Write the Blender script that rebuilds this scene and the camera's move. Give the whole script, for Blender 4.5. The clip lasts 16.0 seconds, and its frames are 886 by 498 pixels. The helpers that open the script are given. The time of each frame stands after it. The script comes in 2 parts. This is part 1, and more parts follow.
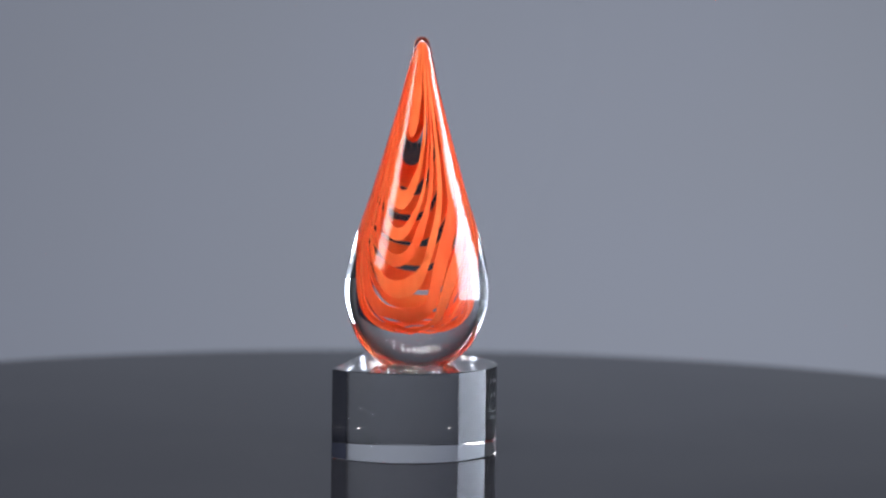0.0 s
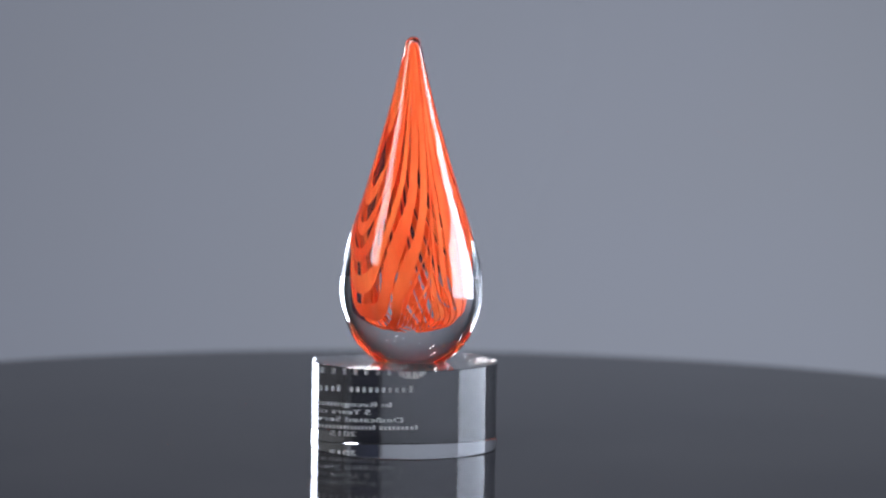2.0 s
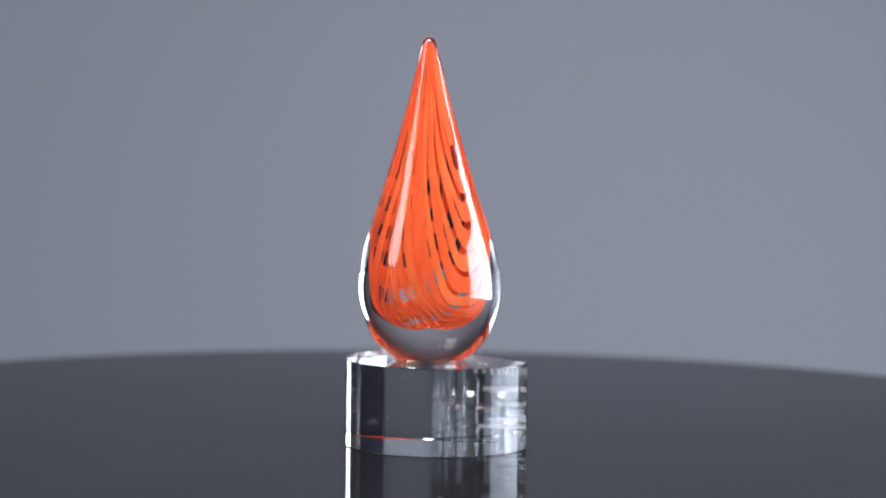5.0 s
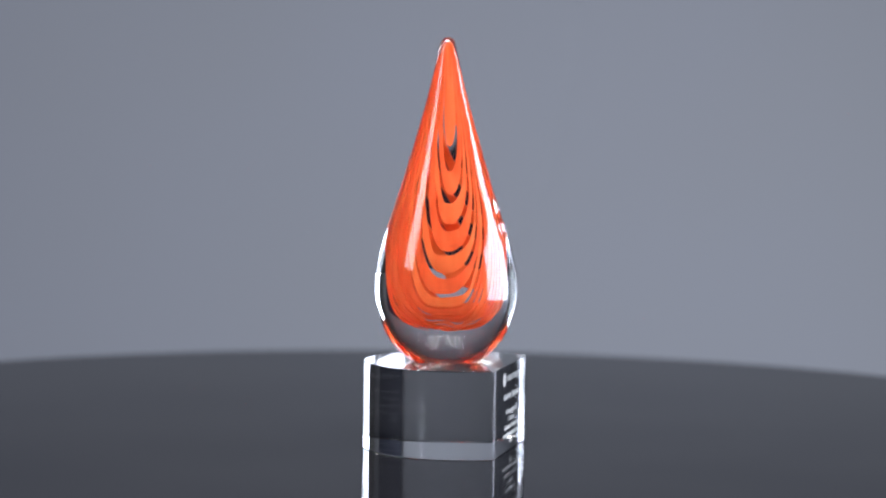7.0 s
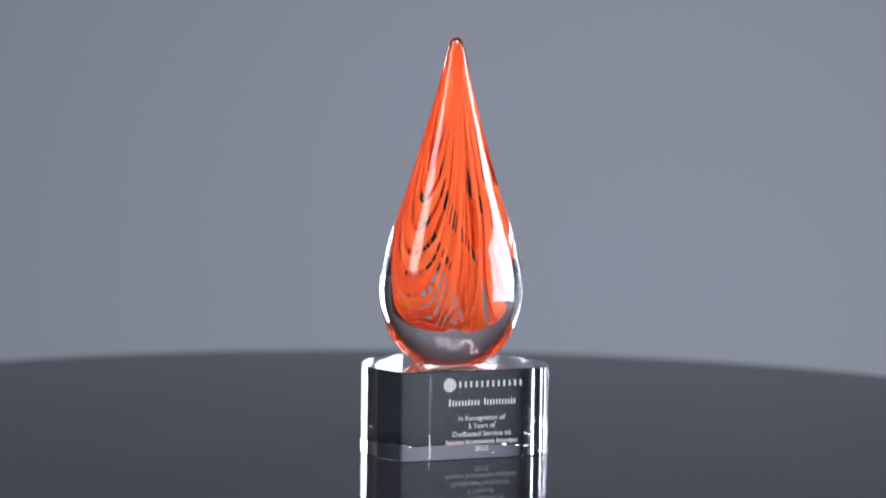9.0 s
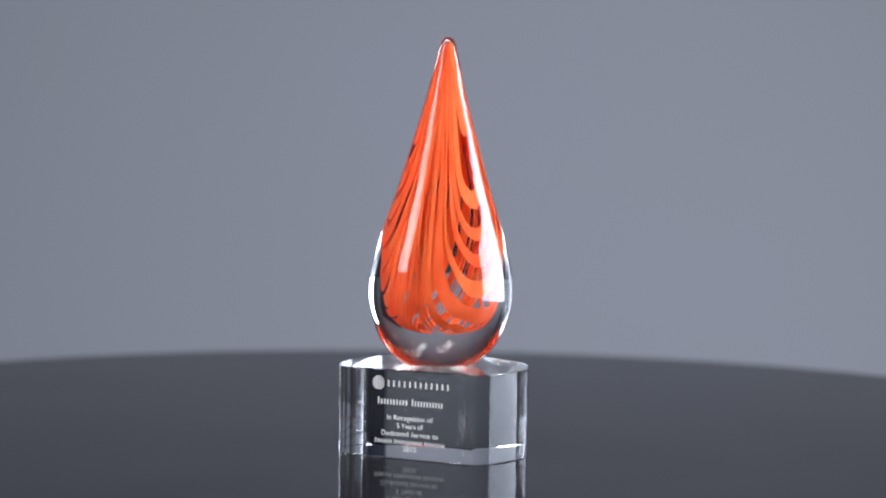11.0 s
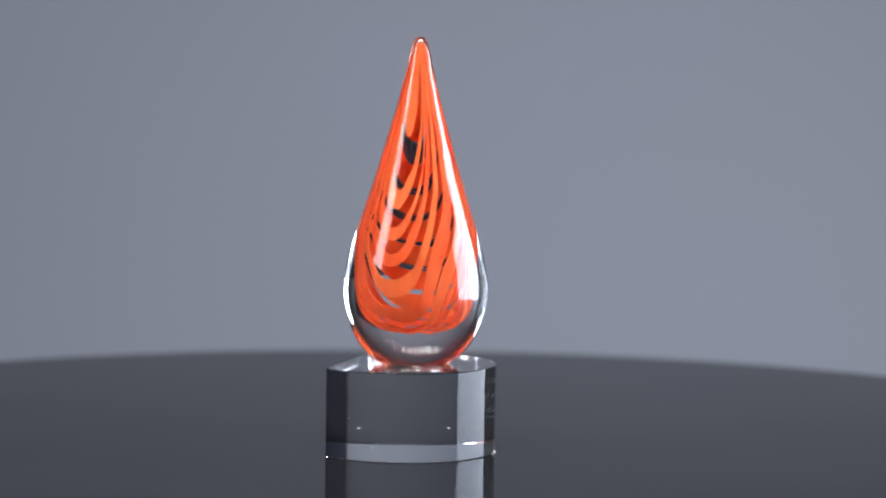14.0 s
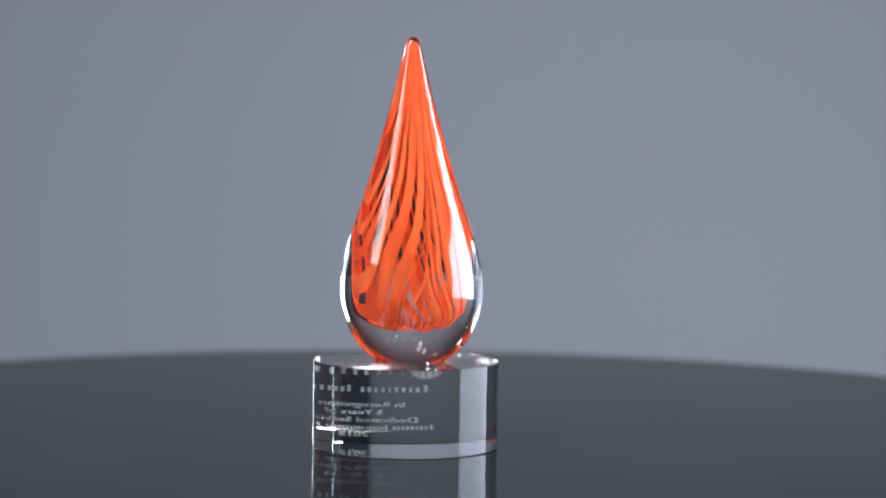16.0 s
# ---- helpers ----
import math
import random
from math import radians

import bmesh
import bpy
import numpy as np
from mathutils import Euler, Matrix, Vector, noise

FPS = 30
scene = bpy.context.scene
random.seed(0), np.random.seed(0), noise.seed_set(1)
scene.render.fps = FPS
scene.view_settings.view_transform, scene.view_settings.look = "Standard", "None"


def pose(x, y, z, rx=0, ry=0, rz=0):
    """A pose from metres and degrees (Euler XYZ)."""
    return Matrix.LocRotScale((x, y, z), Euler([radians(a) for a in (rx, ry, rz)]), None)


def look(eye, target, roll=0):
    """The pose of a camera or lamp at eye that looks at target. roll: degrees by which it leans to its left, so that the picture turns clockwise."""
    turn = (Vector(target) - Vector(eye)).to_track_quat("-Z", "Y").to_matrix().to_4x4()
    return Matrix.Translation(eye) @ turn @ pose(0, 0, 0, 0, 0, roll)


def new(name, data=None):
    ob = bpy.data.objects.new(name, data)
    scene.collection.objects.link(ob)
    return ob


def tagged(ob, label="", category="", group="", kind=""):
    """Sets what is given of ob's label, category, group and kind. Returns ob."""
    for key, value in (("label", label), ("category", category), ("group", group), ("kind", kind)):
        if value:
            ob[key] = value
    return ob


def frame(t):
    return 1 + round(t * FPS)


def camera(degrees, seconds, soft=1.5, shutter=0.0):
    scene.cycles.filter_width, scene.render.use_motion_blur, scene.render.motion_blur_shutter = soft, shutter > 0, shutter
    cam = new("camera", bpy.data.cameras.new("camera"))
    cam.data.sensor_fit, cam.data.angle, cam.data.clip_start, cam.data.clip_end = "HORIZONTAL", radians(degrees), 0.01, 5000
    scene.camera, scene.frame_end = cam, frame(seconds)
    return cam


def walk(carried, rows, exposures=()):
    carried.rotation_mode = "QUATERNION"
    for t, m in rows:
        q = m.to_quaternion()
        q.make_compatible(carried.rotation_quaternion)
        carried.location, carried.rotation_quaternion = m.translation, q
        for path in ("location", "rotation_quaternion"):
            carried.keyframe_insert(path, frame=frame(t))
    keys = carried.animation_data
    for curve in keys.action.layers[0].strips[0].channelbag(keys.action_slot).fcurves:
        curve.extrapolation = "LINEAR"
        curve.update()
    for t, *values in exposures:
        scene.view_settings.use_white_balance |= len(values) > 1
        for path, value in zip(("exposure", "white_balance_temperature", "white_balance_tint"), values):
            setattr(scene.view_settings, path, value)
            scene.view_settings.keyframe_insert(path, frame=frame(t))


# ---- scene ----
DIST, EYE_Z = 1.2, 0.1806
cam = camera(19.34, 16.0, soft=2.1)
EYE = (0.0, -DIST, EYE_Z)
view = look(EYE, (0.0052, 0.0, 0.0929), 0.85)
cam.data.dof.use_dof = True
cam.data.dof.focus_distance = 1.19
cam.data.dof.aperture_fstop = 5.6
walk(cam, [(0.0, view), (16.0, view)], [(0.0, 0.3), (16.0, 0.3)])

# thick crystal bounces light many times inside
scene.cycles.max_bounces = scene.cycles.transmission_bounces = 28
scene.cycles.glossy_bounces = 12

# turntable: the award stands a little off its axis and goes round clockwise
RATE, FRONTAL = 26.09, 9.93          # degrees a second; the moment the cut face looks at the lens
STAND = Vector((0.00781, -0.00515, 0.0))


def turn_at(t):
    return RATE * (FRONTAL - t)


# ---- world and lights ----
world = bpy.data.worlds.new("studio")
scene.world = world
world.use_nodes = True
world.node_tree.nodes["Background"].inputs["Color"].default_value = (0.55, 0.6, 0.7, 1)
world.node_tree.nodes["Background"].inputs["Strength"].default_value = 0.05


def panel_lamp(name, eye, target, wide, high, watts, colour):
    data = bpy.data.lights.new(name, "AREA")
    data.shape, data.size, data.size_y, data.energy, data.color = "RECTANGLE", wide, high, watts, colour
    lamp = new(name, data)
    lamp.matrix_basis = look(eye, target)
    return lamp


panel_lamp("softbox_light", (0.95, 0.095, 0.13), (0.0, 0.095, 0.13), 0.88, 0.70, 29.0, (0.74, 0.83, 1.0))
# unseen fill added to brighten the orange strands, set where the glass won't mirror it
panel_lamp("overhead_fill_light", (0.0, -0.62, 1.35), (0.0, -0.62, 0.0), 1.3, 0.45, 83.0, (0.965, 0.985, 1.0))
panel_lamp("strip_light", (-0.86, -0.37, 0.95), (0.0, 0.0, 0.8), 0.33, 1.3, 12.5, (1.0, 0.97, 0.97))
# lamp out of view, added to give the backdrop wall its gradient
panel_lamp("backdrop_fill_light", (1.02, 0.52, -0.30), (-0.05, 2.1, 0.40), 0.5, 0.5, 15.0, (0.86, 0.935, 1.0))

# ---- materials ----


def material(name, colour, rough=0.5, metal=0.0, **extra):
    m = bpy.data.materials.new(name)
    m.use_nodes = True
    b = m.node_tree.nodes["Principled BSDF"]
    b.inputs["Base Color"].default_value = (*colour, 1)
    b.inputs["Roughness"].default_value = rough
    b.inputs["Metallic"].default_value = metal
    for key, value in extra.items():
        b.inputs[key.replace("_", " ")].default_value = value
    return m


def vary(m, scale, low, high, detail=4.0, bump=0.0, bump_scale=200.0, rough=None):
    """Mottles the base colour between two tones, and adds fine relief and uneven gloss."""
    n, l = m.node_tree.nodes, m.node_tree.links
    b = n["Principled BSDF"]
    co = n.new("ShaderNodeTexCoord")
    tex = n.new("ShaderNodeTexNoise")
    tex.inputs["Scale"].default_value, tex.inputs["Detail"].default_value = scale, detail
    ramp = n.new("ShaderNodeValToRGB")
    ramp.color_ramp.elements[0].position, ramp.color_ramp.elements[1].position = 0.3, 0.7
    ramp.color_ramp.elements[0].color, ramp.color_ramp.elements[1].color = (*low, 1), (*high, 1)
    l.new(co.outputs["Object"], tex.inputs["Vector"])
    l.new(tex.outputs["Fac"], ramp.inputs["Fac"])
    l.new(ramp.outputs["Color"], b.inputs["Base Color"])
    if rough:
        span = n.new("ShaderNodeMapRange")
        span.inputs["To Min"].default_value, span.inputs["To Max"].default_value = rough
        l.new(tex.outputs["Fac"], span.inputs["Value"])
        l.new(span.outputs["Result"], b.inputs["Roughness"])
    if bump:
        fine = n.new("ShaderNodeTexNoise")
        fine.inputs["Scale"].default_value, fine.inputs["Detail"].default_value = bump_scale, 3.0
        bm = n.new("ShaderNodeBump")
        bm.inputs["Strength"].default_value, bm.inputs["Distance"].default_value = bump, 0.001
        l.new(co.outputs["Object"], fine.inputs["Vector"])
        l.new(fine.outputs["Fac"], bm.inputs["Height"])
        l.new(bm.outputs["Normal"], b.inputs["Normal"])
    return m


def glass(name, ior, rough=0.0, tint=(1, 1, 1)):
    m = bpy.data.materials.new(name)
    m.use_nodes = True
    n = m.node_tree.nodes
    n.remove(n["Principled BSDF"])
    g = n.new("ShaderNodeBsdfGlass")
    g.inputs["IOR"].default_value, g.inputs["Roughness"].default_value = ior, rough
    g.inputs["Color"].default_value = (*tint, 1)
    m.node_tree.links.new(g.outputs[0], n["Material Output"].inputs["Surface"])
    return m


WALL = vary(material("grey_backdrop", (0.42, 0.44, 0.5), 0.9), 1.2, (0.190, 0.196, 0.223), (0.192, 0.201, 0.241), bump=0.05)
DARK = vary(material("dark_studio_paint", (0.02, 0.02, 0.028), 0.8), 2.0, (0.018, 0.019, 0.028), (0.025, 0.026, 0.037))
STUDIO = vary(material("grey_studio_paint", (0.12, 0.12, 0.125), 0.85), 2.0, (0.115, 0.117, 0.122), (0.130, 0.132, 0.137))
TABLE = vary(material("black_gloss", (0.012, 0.012, 0.014), 0.03, Specular_IOR_Level=0.04, IOR=1.45), 9.0, (0.0035, 0.0035, 0.0045), (0.0055, 0.0055, 0.0065), rough=(0.02, 0.05))
NAVY = vary(material("matt_navy_board", (0.008, 0.010, 0.026), 0.85), 6.0, (0.006, 0.008, 0.022), (0.009, 0.012, 0.030))
METAL = material("black_steel", (0.05, 0.05, 0.05), 0.4, 1.0)
CLEAR = glass("clear_glass", 1.5, 0.0, (0.985, 0.99, 0.99))
CRYSTAL = glass("optical_crystal", 1.53, 0.0, (0.997, 0.999, 1.0))
FROST = material("sandblasted_glass", (0.8, 0.81, 0.83), 0.8, Alpha=0.38)


def orange_glass():
    m = material("orange_enamel_glass", (0.9, 0.09, 0.012), 0.5, Specular_IOR_Level=0.1)
    n, l = m.node_tree.nodes, m.node_tree.links
    b = n["Principled BSDF"]
    info, ramp = n.new("ShaderNodeObjectInfo"), n.new("ShaderNodeValToRGB")
    ramp.color_ramp.elements[0].color = (0.96, 0.200, 0.064, 1)
    ramp.color_ramp.elements[1].color = (0.97, 0.295, 0.092, 1)
    l.new(info.outputs["Random"], ramp.inputs["Fac"])
    co, tex = n.new("ShaderNodeTexCoord"), n.new("ShaderNodeTexNoise")
    tex.inputs["Scale"].default_value, tex.inputs["Detail"].default_value = 220.0, 3.0
    stretch = n.new("ShaderNodeMapping")
    stretch.inputs["Scale"].default_value = (1.0, 1.0, 0.16)
    mix = n.new("ShaderNodeMix")
    mix.data_type, mix.blend_type = "RGBA", "MULTIPLY"
    tone = n.new("ShaderNodeValToRGB")
    tone.color_ramp.elements[0].position, tone.color_ramp.elements[1].position = 0.3, 0.7
    tone.color_ramp.elements[0].color, tone.color_ramp.elements[1].color = (0.90, 0.70, 0.62, 1), (1, 1, 1, 1)
    mix.inputs[0].default_value = 1.0
    l.new(co.outputs["Object"], stretch.inputs["Vector"])
    l.new(stretch.outputs["Vector"], tex.inputs["Vector"])
    l.new(tex.outputs["Fac"], tone.inputs["Fac"])
    l.new(ramp.outputs["Color"], mix.inputs[6])
    l.new(tone.outputs["Color"], mix.inputs[7])
    l.new(mix.outputs[2], b.inputs["Base Color"])
    glow, both = n.new("ShaderNodeBsdfTranslucent"), n.new("ShaderNodeMixShader")
    both.inputs[0].default_value = 0.5
    l.new(mix.outputs[2], glow.inputs["Color"])
    l.new(b.outputs[0], both.inputs[1])
    l.new(glow.outputs[0], both.inputs[2])
    l.new(both.outputs[0], n["Material Output"].inputs["Surface"])
    return m


ORANGE = orange_glass()

# ---- building helpers ----


def mesh_of(name, bm, mat, smooth=False):
    me = bpy.data.meshes.new(name)
    bm.normal_update()
    bm.to_mesh(me)
    bm.free()
    me.materials.append(mat)
    if smooth:
        for p in me.polygons:
            p.use_smooth = True
    return me


def part(name, bm, mat, parent, label="", smooth=False):
    ob = new(name, mesh_of(name, bm, mat, smooth))
    ob.parent = parent
    if label:
        ob["label"] = label
    return ob


def box(x0, y0, z0, x1, y1, z1):
    bm = bmesh.new()
    bmesh.ops.create_cube(bm, size=1.0)
    for v in bm.verts:
        v.co = Vector(((x0 + x1) / 2 + v.co.x * (x1 - x0), (y0 + y1) / 2 + v.co.y * (y1 - y0), (z0 + z1) / 2 + v.co.z * (z1 - z0)))
    return bm


def lathe(profile, steps, lean=None):
    """A closed body of revolution from (radius, height) pairs; pole points have radius 0."""
    bm = bmesh.new()
    rings = []
    for r, z in profile:
        dx, dy = lean(z) if lean else (0.0, 0.0)
        if r == 0:
            rings.append([bm.verts.new((dx, dy, z))])
        else:
            rings.append([bm.verts.new((dx + r * math.cos(a), dy + r * math.sin(a), z)) for a in (2 * math.pi * i / steps for i in range(steps))])
    for lo, hi in zip(rings, rings[1:]):
        for i in range(steps):
            j = (i + 1) % steps
            quad = [lo[i % len(lo)], lo[j % len(lo)], hi[j % len(hi)], hi[i % len(hi)]]
            bm.faces.new(list(dict.fromkeys(quad)))
    bmesh.ops.recalc_face_normals(bm, faces=bm.faces[:])
    return bm


def spline(points, n):
    """Smooth samples (Catmull-Rom) through a short list of (a, b) pairs."""
    p = [Vector(q) for q in points]
    p = [2 * p[0] - p[1]] + p + [2 * p[-1] - p[-2]]
    out = []
    for i in range(1, len(p) - 2):
        for k in range(n):
            u = k / n
            out.append(0.5 * (2 * p[i] + (p[i + 1] - p[i - 1]) * u + (2 * p[i - 1] - 5 * p[i] + 4 * p[i + 1] - p[i + 2]) * u * u
                              + (3 * p[i] - p[i - 1] - 3 * p[i + 1] + p[i + 2]) * u ** 3))
    out.append(p[-2])
    return [(q[0], q[1]) for q in out]


# ---- the studio ----
FLOOR_Z = -0.76


def studio():
    parts = (("floor", box(-2.6, -3.2, FLOOR_Z - 0.1, 2.6, 2.1, FLOOR_Z), DARK, "dark matt studio floor"),
             ("wall_north", box(-2.6, 2.1, FLOOR_Z - 0.1, 2.6, 2.2, 2.2), WALL, "smooth grey seamless studio backdrop wall"),
             ("wall_south", box(-2.6, -3.3, FLOOR_Z - 0.1, 2.6, -3.2, 2.2), DARK, "dark painted studio wall"),
             ("wall_west", box(-2.7, -3.3, FLOOR_Z - 0.1, -2.6, 2.2, 2.2), STUDIO, "grey painted studio wall"),
             ("wall_east", box(2.6, -3.3, FLOOR_Z - 0.1, 2.7, 2.2, 2.2), STUDIO, "grey painted studio wall"),
             ("ceiling", box(-2.7, -3.3, 2.2, 2.7, 2.2, 2.3), STUDIO, "grey painted studio ceiling"))
    for name, bm, mat, label in parts:
        tagged(part(name, bm, mat, None), label, name.split("_")[0], kind="structure")


studio()


def flag_board():
    """The dark board that shows as deep bands in the crystal."""
    thing = tagged(new("flag_board"), "matt blue-black foam board standing upright beside the grey backdrop", "board")
    part("panel", box(0.95, 1.98, FLOOR_Z + 0.03, 1.95, 1.99, 0.62), NAVY, thing, "matt blue-black foam panel")
    for x in (1.02, 1.83):
        part("foot", box(x, 1.90, FLOOR_Z, x + 0.05, 2.07, FLOOR_Z + 0.03), NAVY, thing, "blue-black wooden foot")


flag_board()

# ---- the turntable ----
DISC_R = 0.408


def turntable():
    thing = tagged(new("turntable"), "large round glossy black turntable table, slowly turning", "turntable")
    thing.matrix_basis = pose(0, 0, 0)
    top = lathe([(0, -0.022), (DISC_R - 0.004, -0.022), (DISC_R - 0.001, -0.020), (DISC_R, -0.017), (DISC_R, -0.004), (DISC_R - 0.001, -0.001), (DISC_R - 0.004, 0.0), (0, 0.0)], 192)
    part("tabletop", top, TABLE, thing, "polished black tabletop")
    part("column", lathe([(0, -0.74), (0.035, -0.74), (0.035, -0.022), (0, -0.022)], 40), METAL, thing, "black steel column")
    part("foot", lathe([(0, FLOOR_Z), (0.22, FLOOR_Z), (0.22, -0.75), (0.05, -0.74), (0, -0.74)], 64), METAL, thing, "black steel foot plate")
    return thing


# ---- the award ----
BASE_R, BASE_H, BASE_Y, CUT = 0.0432, 0.0402, -0.0056, 0.605
LIFT = BASE_H - 0.043                  # the drop's outlines below were drawn for a 43 mm base
FACE_Y = BASE_Y - CUT * BASE_R
TIP_Z = 0.1932 + LIFT


def lean(z):
    k = (z - 0.081) / (TIP_Z - 0.081)
    return 0.0013 * k, 0.0011 * k


def base_ring(inset, z, n=176, chamfer=0.0007):
    """The outline of the base: an arc, and one flat face with its two upright edges ground off."""
    rad, cut = BASE_R - inset, CUT * BASE_R - inset
    half = math.acos(cut / rad)
    start = half + chamfer / rad
    pts = []
    for i in range(n + 1):
        a = -math.pi / 2 + start + (2 * math.pi - 2 * start) * i / n
        pts.append((rad * math.cos(a), BASE_Y + rad * math.sin(a), z))
    edge = rad * math.sin(half) - chamfer
    return pts + [(-edge, BASE_Y - cut, z), (edge, BASE_Y - cut, z)]


def base_block():
    bm = bmesh.new()
    c = 0.00028
    rings = [[bm.verts.new(p) for p in base_ring(k, z)] for k, z in ((c, 0.0), (0.0, c), (0.0, BASE_H - c), (c, BASE_H))]
    bm.faces.new(rings[0][::-1])
    bm.faces.new(rings[-1])
    n = len(rings[0])
    for lo, hi in zip(rings, rings[1:]):
        for i in range(n):
            j = (i + 1) % n
            bm.faces.new((lo[i], lo[j], hi[j], hi[i]))
    bm.normal_update()
    for f in bm.faces:
        f.smooth = True
    for e in bm.edges:
        e.smooth = e.calc_face_angle(0) < 0.2
    return bm


# outer and inner outline of the drop: (radius, height), foot to tip
OUTER = [(0.0168, 0.0434), (0.0222, 0.0470), (0.0270, 0.0535), (0.0301, 0.0605), (0.0322, 0.0675), (0.0333, 0.0745), (0.0331, 0.081),
         (0.0311, 0.0933), (0.0272, 0.1066), (0.0228, 0.1198), (0.0188, 0.133), (0.0150, 0.1462), (0.0112, 0.1594), (0.0078, 0.1726), (0.0048, 0.1855), (0.0036, 0.1908)]
INNER = [(0.0060, 0.0618), (0.0110, 0.0634), (0.0148, 0.0664), (0.0173, 0.0708), (0.0187, 0.0775), (0.0193, 0.088), (0.0193, 0.100), (0.0172, 0.115),
         (0.0136, 0.130), (0.0103, 0.146), (0.0070, 0.162), (0.0042, 0.177), (0.0022, 0.187), (0.0012, 0.1905)]


def drop_body():
    # even steps in height, then eased so that the blown curve has no kinks
    rough = spline(OUTER, 8)
    lo, hi, n = rough[0][1], rough[-1][1], 92
    heights = [lo + (hi - lo) * i / n for i in range(n + 1)]
    radii = list(np.interp(heights, [z for _, z in rough], [r for r, _ in rough]))
    for _ in range(14):
        radii = [radii[0]] + [(a + 2 * b + c) / 4 for a, b, c in zip(radii, radii[1:], radii[2:])] + [radii[-1]]
    prof = [(0, 0.0432)] + list(zip(radii, heights)) + [(0.0031, 0.1925), (0.0022, 0.1938), (0.0011, 0.1944), (0, 0.1945)]
    prof = [(r, 0.0745 + (z - 0.0745) * (0.989 if z > 0.0745 else 1) + LIFT) for r, z in prof]
    return lathe(prof, 128, lean)


INNER_CURVE = spline(INNER, 12)[::-1]     # tip first


def inner_at(v):
    k = min(max(v, 0.0), 1.0) * (len(INNER_CURVE) - 1)
    i = min(int(k), len(INNER_CURVE) - 2)
    f = k - i
    (r0, z0), (r1, z1) = INNER_CURVE[i], INNER_CURVE[i + 1]
    return r0 + (r1 - r0) * f, z0 + (z1 - z0) * f + LIFT


POWER, BROAD = 2.5, 2.3


def on_shell(side, phi, v, depth):
    """A point of the veil: phi in quarter turns from the middle of a side, v from tip (0) to hem (1)."""
    wob = noise.noise(Vector((phi * 1.7 + 5 * side, v * 2.6, 3.1)))
    wob2 = noise.noise(Vector((phi * 2.3 - 4 * side, v * 3.1, 8.7)))
    v2 = v * (1 + 0.09 * wob2 * v)
    a = math.radians(180 * side + 90 * phi) + 0.38 * wob * v + 0.175 - 0.25 * v + (0.27 if side else -0.27) * (1 - phi * phi)
    r, z = inner_at(v2)
    r *= 1 + 0.03 * wob
    r = max(r - depth - 0.00025 * side, 0.0002)
    dx, dy = lean(z)
    return Vector((dx + r * math.cos(a), dy + r * math.sin(a), z))


def ribbon(path, thick, sunk=0.0):
    """A thin solid band; path(u, w) gives phi and v along (u) and across (w)."""
    side, fn, rows, cols = path
    bm = bmesh.new()
    grid = {}
    for d in (0, 1):
        for i in range(rows + 1):
            for j in range(cols + 1):
                phi, v = fn(i / rows, j / cols)
                edge = 0.10 * thick * (2 * j / cols - 1) ** 2
                grid[d, i, j] = bm.verts.new(on_shell(side, phi, v, sunk + (edge if d == 0 else thick - edge)))
    for i in range(rows):
        for j in range(cols):
            bm.faces.new((grid[0, i, j], grid[0, i + 1, j], grid[0, i + 1, j + 1], grid[0, i, j + 1]))
            bm.faces.new((grid[1, i, j], grid[1, i, j + 1], grid[1, i + 1, j + 1], grid[1, i + 1, j]))
    for i in range(rows):
        for j in (0, cols):
            bm.faces.new((grid[0, i, j], grid[1, i, j], grid[1, i + 1, j], grid[0, i + 1, j]))
    for j in range(cols):
        for i in (0, rows):
            bm.faces.new((grid[0, i, j], grid[0, i, j + 1], grid[1, i, j + 1], grid[1, i, j]))
    bmesh.ops.remove_doubles(bm, verts=bm.verts[:], dist=0.00002)
    bmesh.ops.recalc_face_normals(bm, faces=bm.faces[:])
    bm.normal_update()
    for e in bm.edges:
        e.smooth = e.calc_face_angle(0) < 0.5
    return bm


def loop_path(g0, g1):
    def fn(u, w):
        g = g0 + (g1 - g0) * w
        s = 2 * u - 1
        tau = math.copysign(abs(s) ** 1.6, s) * math.pi / 2 * 0.99
        return math.copysign((max(g, 0.0) * math.sin(tau) ** 2) ** (1 / BROAD), s), min(max(g * math.cos(tau) ** 2, 1e-6), 1.0) ** (1 / POWER)
    return fn


def fan_path(g0, g1, sign, end):
    def fn(u, w):
        g = g0 + (g1 - g0) * w
        top = max(g - 1, 0.0)
        s = top + (end - top) * (u ** 1.2)
        v = s ** (1 / POWER)
        return sign * max(g - s, 0.0) ** (1 / BROAD), v
    return fn


def clamp(x, low, high):
    return min(max(x, low), high)


def uneven(fn, seed, slit):
    """Draws a band back from its neighbours by a share that wanders along it."""
    def out(u, w):
        k = noise.noise(Vector((u * 5.0, seed * 3.7, 0.5)))
        k2 = noise.noise(Vector((u * 6.0, seed * 3.7, 9.5)))
        lo = clamp((slit - 0.22 * u + 0.85 * k) * clamp(12 * u - 0.7, 0.0, 1.0), 0.03, 0.74)
        hi = 1.0 - clamp(0.06 + 0.6 * k2, -0.03, 0.3)
        return fn(u, lo + (hi - lo) * w)
    return out


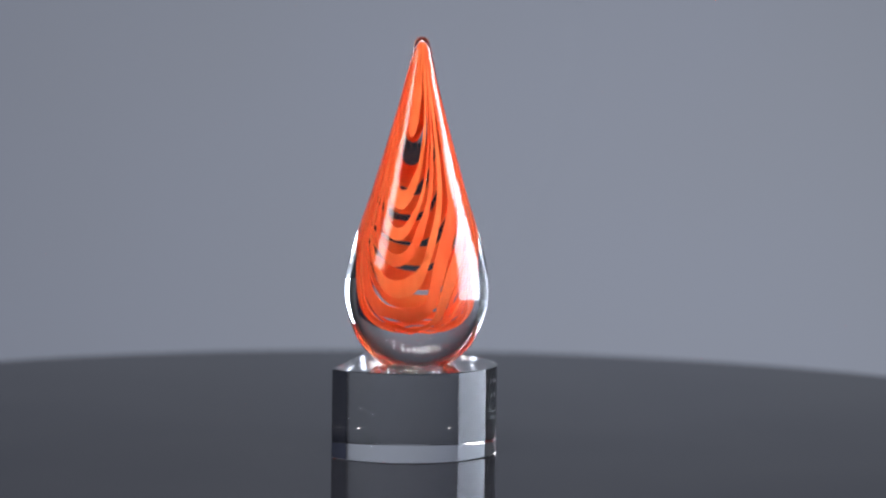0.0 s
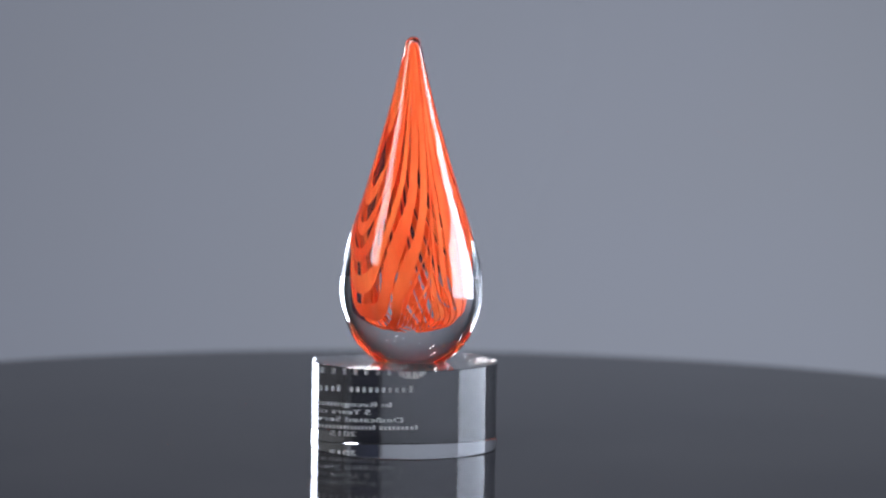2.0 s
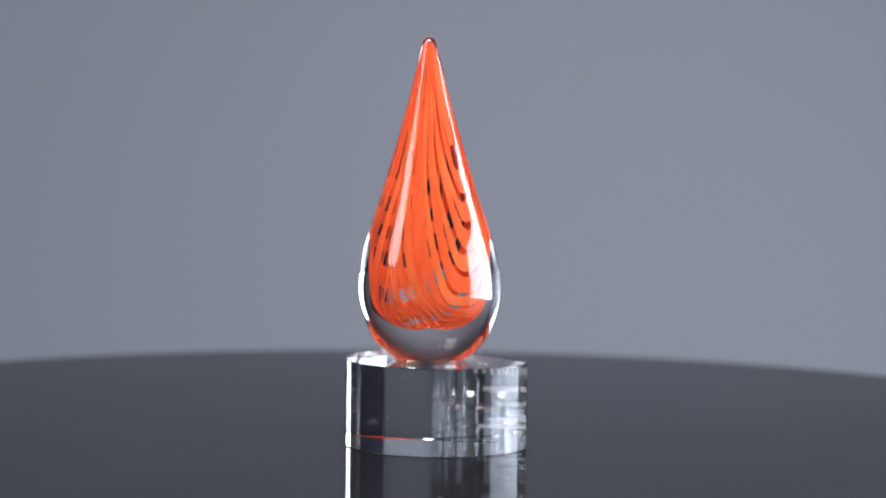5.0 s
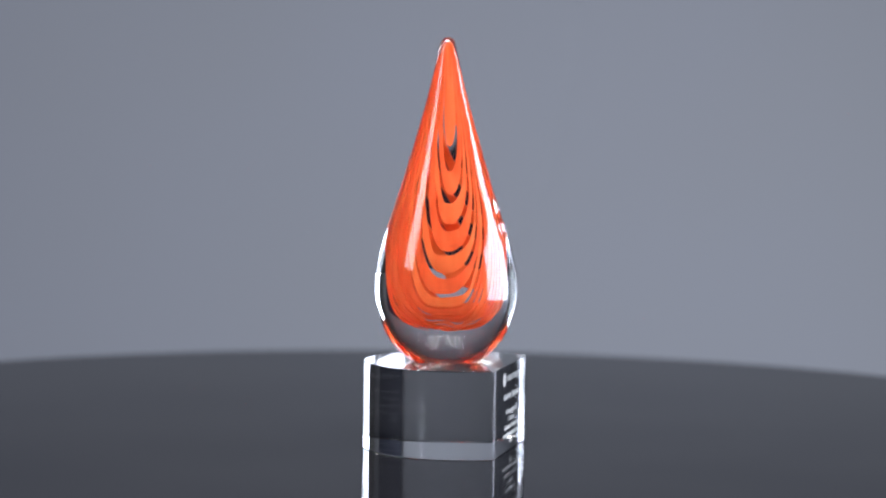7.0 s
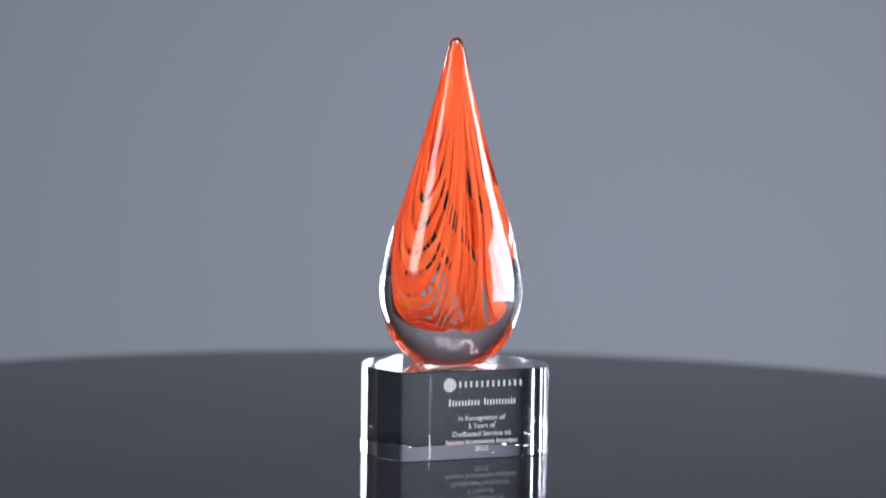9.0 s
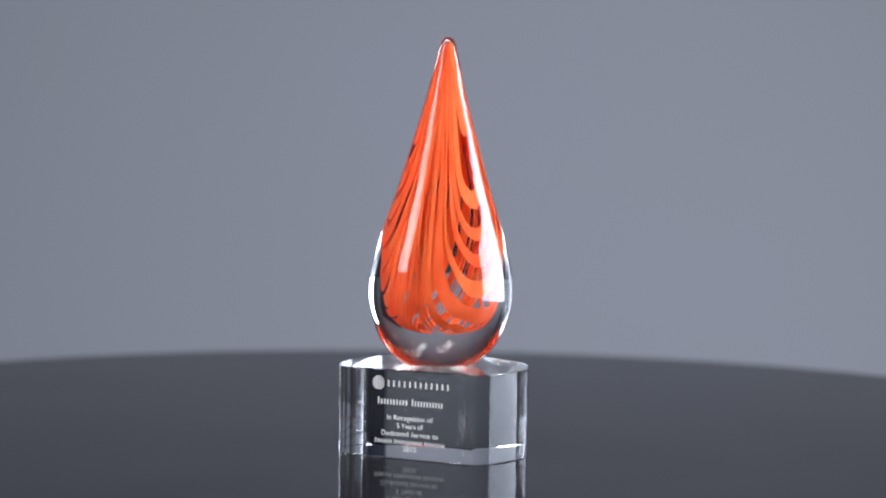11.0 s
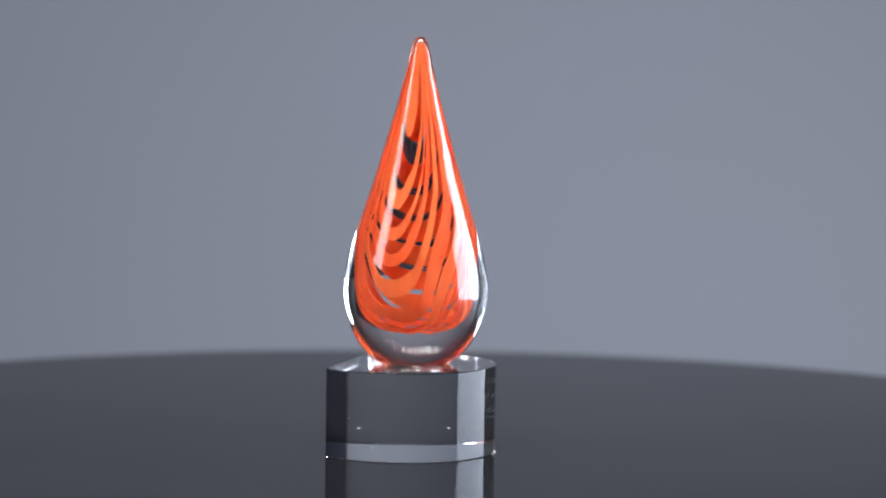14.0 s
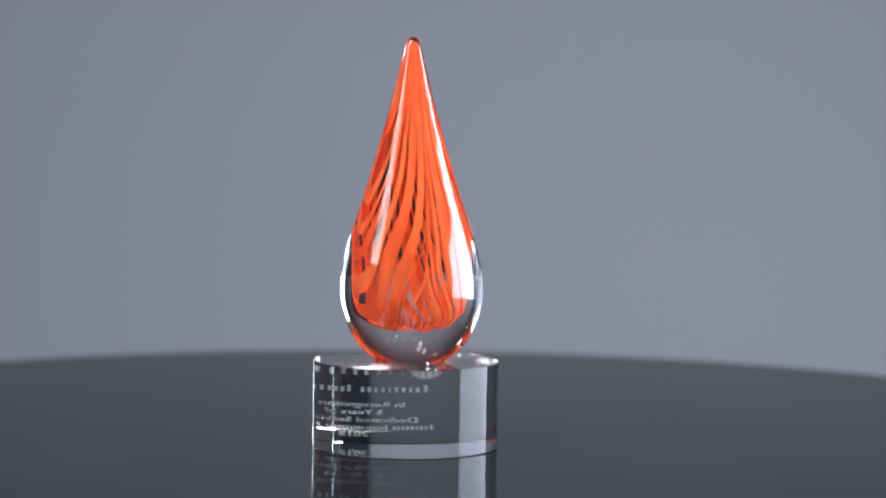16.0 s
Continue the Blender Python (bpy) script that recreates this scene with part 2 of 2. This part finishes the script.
def lens_gap(fn, middle, half, depth, leg, wide):
    """Parts a loop from the one above it: by a lens at its lowest stretch, by a narrower slit along its legs."""
    def out(u, w):
        k = math.exp(-((u - middle) / half) ** 4)
        slit = clamp(leg + (0.16 if (u > 0.5) == wide else 0.0) + 0.8 * noise.noise(Vector((u * 6.0, middle * 70, 6.5))), 0.0, 0.6) * clamp(12 * min(u, 1 - u) - 0.4, 0.0, 1.0)
        lo = depth * k + slit * (1 - k)
        wave = 0.06 * noise.noise(Vector((u * 5.0, middle * 90, 2.5)))
        return fn(u, lo + (1.0 + wave - lo) * w)
    return out


def strands(parent):
    rng = random.Random(11)
    # one side carries broad loops with wide gaps, the other finer ones
    fine = [0.43 + 0.57 * (i / 9) ** 0.95 for i in range(10)]
    for side, edges, swell, slit in ((0, [0.0, 0.30, 0.455, 0.525, 0.60, 0.71, 0.865, 1.0], 0.48, 0.40), (1, [0.0, 0.325] + fine, 0.25, 0.36)):
        n = 0
        for v0, v1 in zip(edges, edges[1:]):
            n += 1
            fn = loop_path(v0 ** POWER, v1 ** POWER)
            if n > 1:
                deep = (0.45 if side else 0.66) if n == 2 else swell * rng.uniform(0.7, 1.15) * (0.75 if v0 > 0.58 else 1.0)
                fn = lens_gap(fn, 0.5 + rng.uniform(-0.05, 0.05), rng.uniform(0.19, 0.30), deep, slit, side == 1)
            part("strand", ribbon((side, fn, 72, 3), 0.0006, 0.0004 * (n % 2)), ORANGE, parent, smooth=True)
        v, wide = 0.0, 0.36
        while v < 0.93:
            v1 = v + wide * rng.uniform(0.8, 1.2)
            n += 1
            for sign in (-1, 1):
                fn = fan_path(1 + v ** POWER, 1 + min(v1, 0.985) ** POWER, sign, rng.uniform(0.84, 1.0))
                part("strand", ribbon((side, uneven(fn, n + 20 * side + 50 * sign, 0.54 if (sign > 0) == (side == 0) else 0.68), 40, 3), 0.0006, 0.0004 * (n % 2)), ORANGE, parent, smooth=True)
            v, wide = v1, 0.13


def bubbles(parent):
    """A few tiny air bubbles in the thick clear foot."""
    rng = random.Random(3)
    for _ in range(16):
        a, rad, z = rng.uniform(0, 2 * math.pi), rng.uniform(0.002, 0.019), rng.uniform(0.049, 0.060) + LIFT
        size = rng.uniform(0.00012, 0.00028)
        bm = bmesh.new()
        bmesh.ops.create_icosphere(bm, subdivisions=2, radius=size, matrix=Matrix.Translation((rad * math.cos(a), rad * math.sin(a), z)))
        bmesh.ops.reverse_faces(bm, faces=bm.faces[:])
        part("air_bubble", bm, CLEAR, parent, smooth=True)


def lettering(text, height, width, x, z, parent, bold=0.0):
    cu = bpy.data.curves.new("engraving", "FONT")
    cu.body, cu.size, cu.align_x, cu.extrude, cu.offset, cu.resolution_u = text, 1.0, "CENTER", 0.0, bold, 3
    tmp = bpy.data.objects.new("engraving", cu)
    scene.collection.objects.link(tmp)
    bpy.context.view_layer.update()
    me = bpy.data.meshes.new_from_object(tmp.evaluated_get(bpy.context.evaluated_depsgraph_get()))
    bpy.data.objects.remove(tmp)
    bm = bmesh.new()
    bm.from_mesh(me)
    xs = [v.co.x for v in bm.verts]
    mid, span = (min(xs) + max(xs)) / 2, max(xs) - min(xs)
    got = bmesh.ops.extrude_face_region(bm, geom=bm.faces[:])
    for v in got["geom"]:
        if isinstance(v, bmesh.types.BMVert):
            v.co.z = 1.0
    for v in bm.verts:
        v.co = Vector((x + (v.co.x - mid) * width / span, FACE_Y + 0.00008 - 0.00014 * v.co.z, z + v.co.y * height / 0.7))
    bmesh.ops.recalc_face_normals(bm, faces=bm.faces[:])
    part("engraved_text", bm, FROST, parent, "frosted white engraved lettering")


def dashes(x0, x1, z0, z1, count, fill, parent, low=0.74):
    """One word as a row of plain upright bars, the first one tall."""
    bm, pitch = bmesh.new(), (x1 - x0) / (count - 1 + fill)
    for i in range(count):
        x, tall = x0 + i * pitch, (z1 - z0) * (1.0 if i == 0 or low == 1.0 else low)
        bmesh.ops.create_cube(bm, size=1.0, matrix=Matrix.Translation((x + fill * pitch / 2, FACE_Y + 0.00001, z0 + tall / 2))
                              @ Matrix.Diagonal((fill * pitch, 0.00014, tall, 1)))
    part("engraved_bars", bm, FROST, parent, "frosted white engraved bars")


def emblem(x, z, r, parent):
    bm = bmesh.new()
    n = 7
    for i in range(n):
        zz = -r + 2 * r * (i + 0.5) / n
        half = math.sqrt(max(r * r - zz * zz, 0))
        m = 6
        for k in range(m):
            a0, a1 = (math.sin(math.pi * (q / m - 0.5)) * half for q in (k + 0.12, k + 0.88))
            b = box(x + a0, FACE_Y - 0.00006, z + zz - 0.38 * r / n * 2, x + a1, FACE_Y + 0.00008, z + zz + 0.38 * r / n * 2)
            me = bpy.data.meshes.new("tmp")
            b.to_mesh(me)
            b.free()
            bm.from_mesh(me)
            bpy.data.meshes.remove(me)
    part("engraved_emblem", bm, FROST, parent, "frosted white round engraved emblem")


def award():
    thing = tagged(new("glass_award"), "orange and clear glass teardrop award on a crystal base", "award")
    base = part("base", base_block(), CRYSTAL, thing, "clear optical crystal base with a flat engraved face")
    drop = part("teardrop", drop_body(), CLEAR, thing, "clear blown glass teardrop with orange strands inside", smooth=True)
    strands(drop)
    bubbles(drop)
    # engraving: emblem, mark and name as plain shapes, then the words
    c = 0.0018
    emblem(c - 0.0163, 0.0339, 0.0031, base)
    dashes(c - 0.0115, c + 0.0195, 0.0325, 0.0353, 12, 0.26, base, 1.0)
    dashes(c - 0.0165, c - 0.0016, 0.0243, 0.0274, 10, 0.40, base)
    dashes(c + 0.0010, c + 0.0165, 0.0243, 0.0274, 11, 0.40, base)
    lettering("In Recognition of", 0.0023, 0.0233, c, 0.0174, base)
    lettering("5 Years of", 0.0023, 0.0133, c, 0.0138, base)
    lettering("Dedicated Service to", 0.0023, 0.0289, c, 0.0102, base)
    for x0, x1 in ((-0.0177, -0.0092), (-0.0078, 0.0062), (0.0076, 0.0177)):
        dashes(c + x0, c + x1, 0.0067, 0.0088, round((x1 - x0) / 0.0009), 0.42, base)
    lettering("2015", 0.0023, 0.0066, c, 0.0034, base)
    return thing


table = turntable()
trophy = award()


# ---- what moves ----
def motions():
    rows, spins = [], []
    for i in range(33):
        t = i * 0.5
        turn = pose(0, 0, 0, 0, 0, turn_at(t))
        p = turn @ STAND
        spins.append((t, turn))
        rows.append((t, pose(p.x, p.y, 0.0002, 0, 0, turn_at(t))))
    walk(table, spins)
    walk(trophy, rows)


motions()
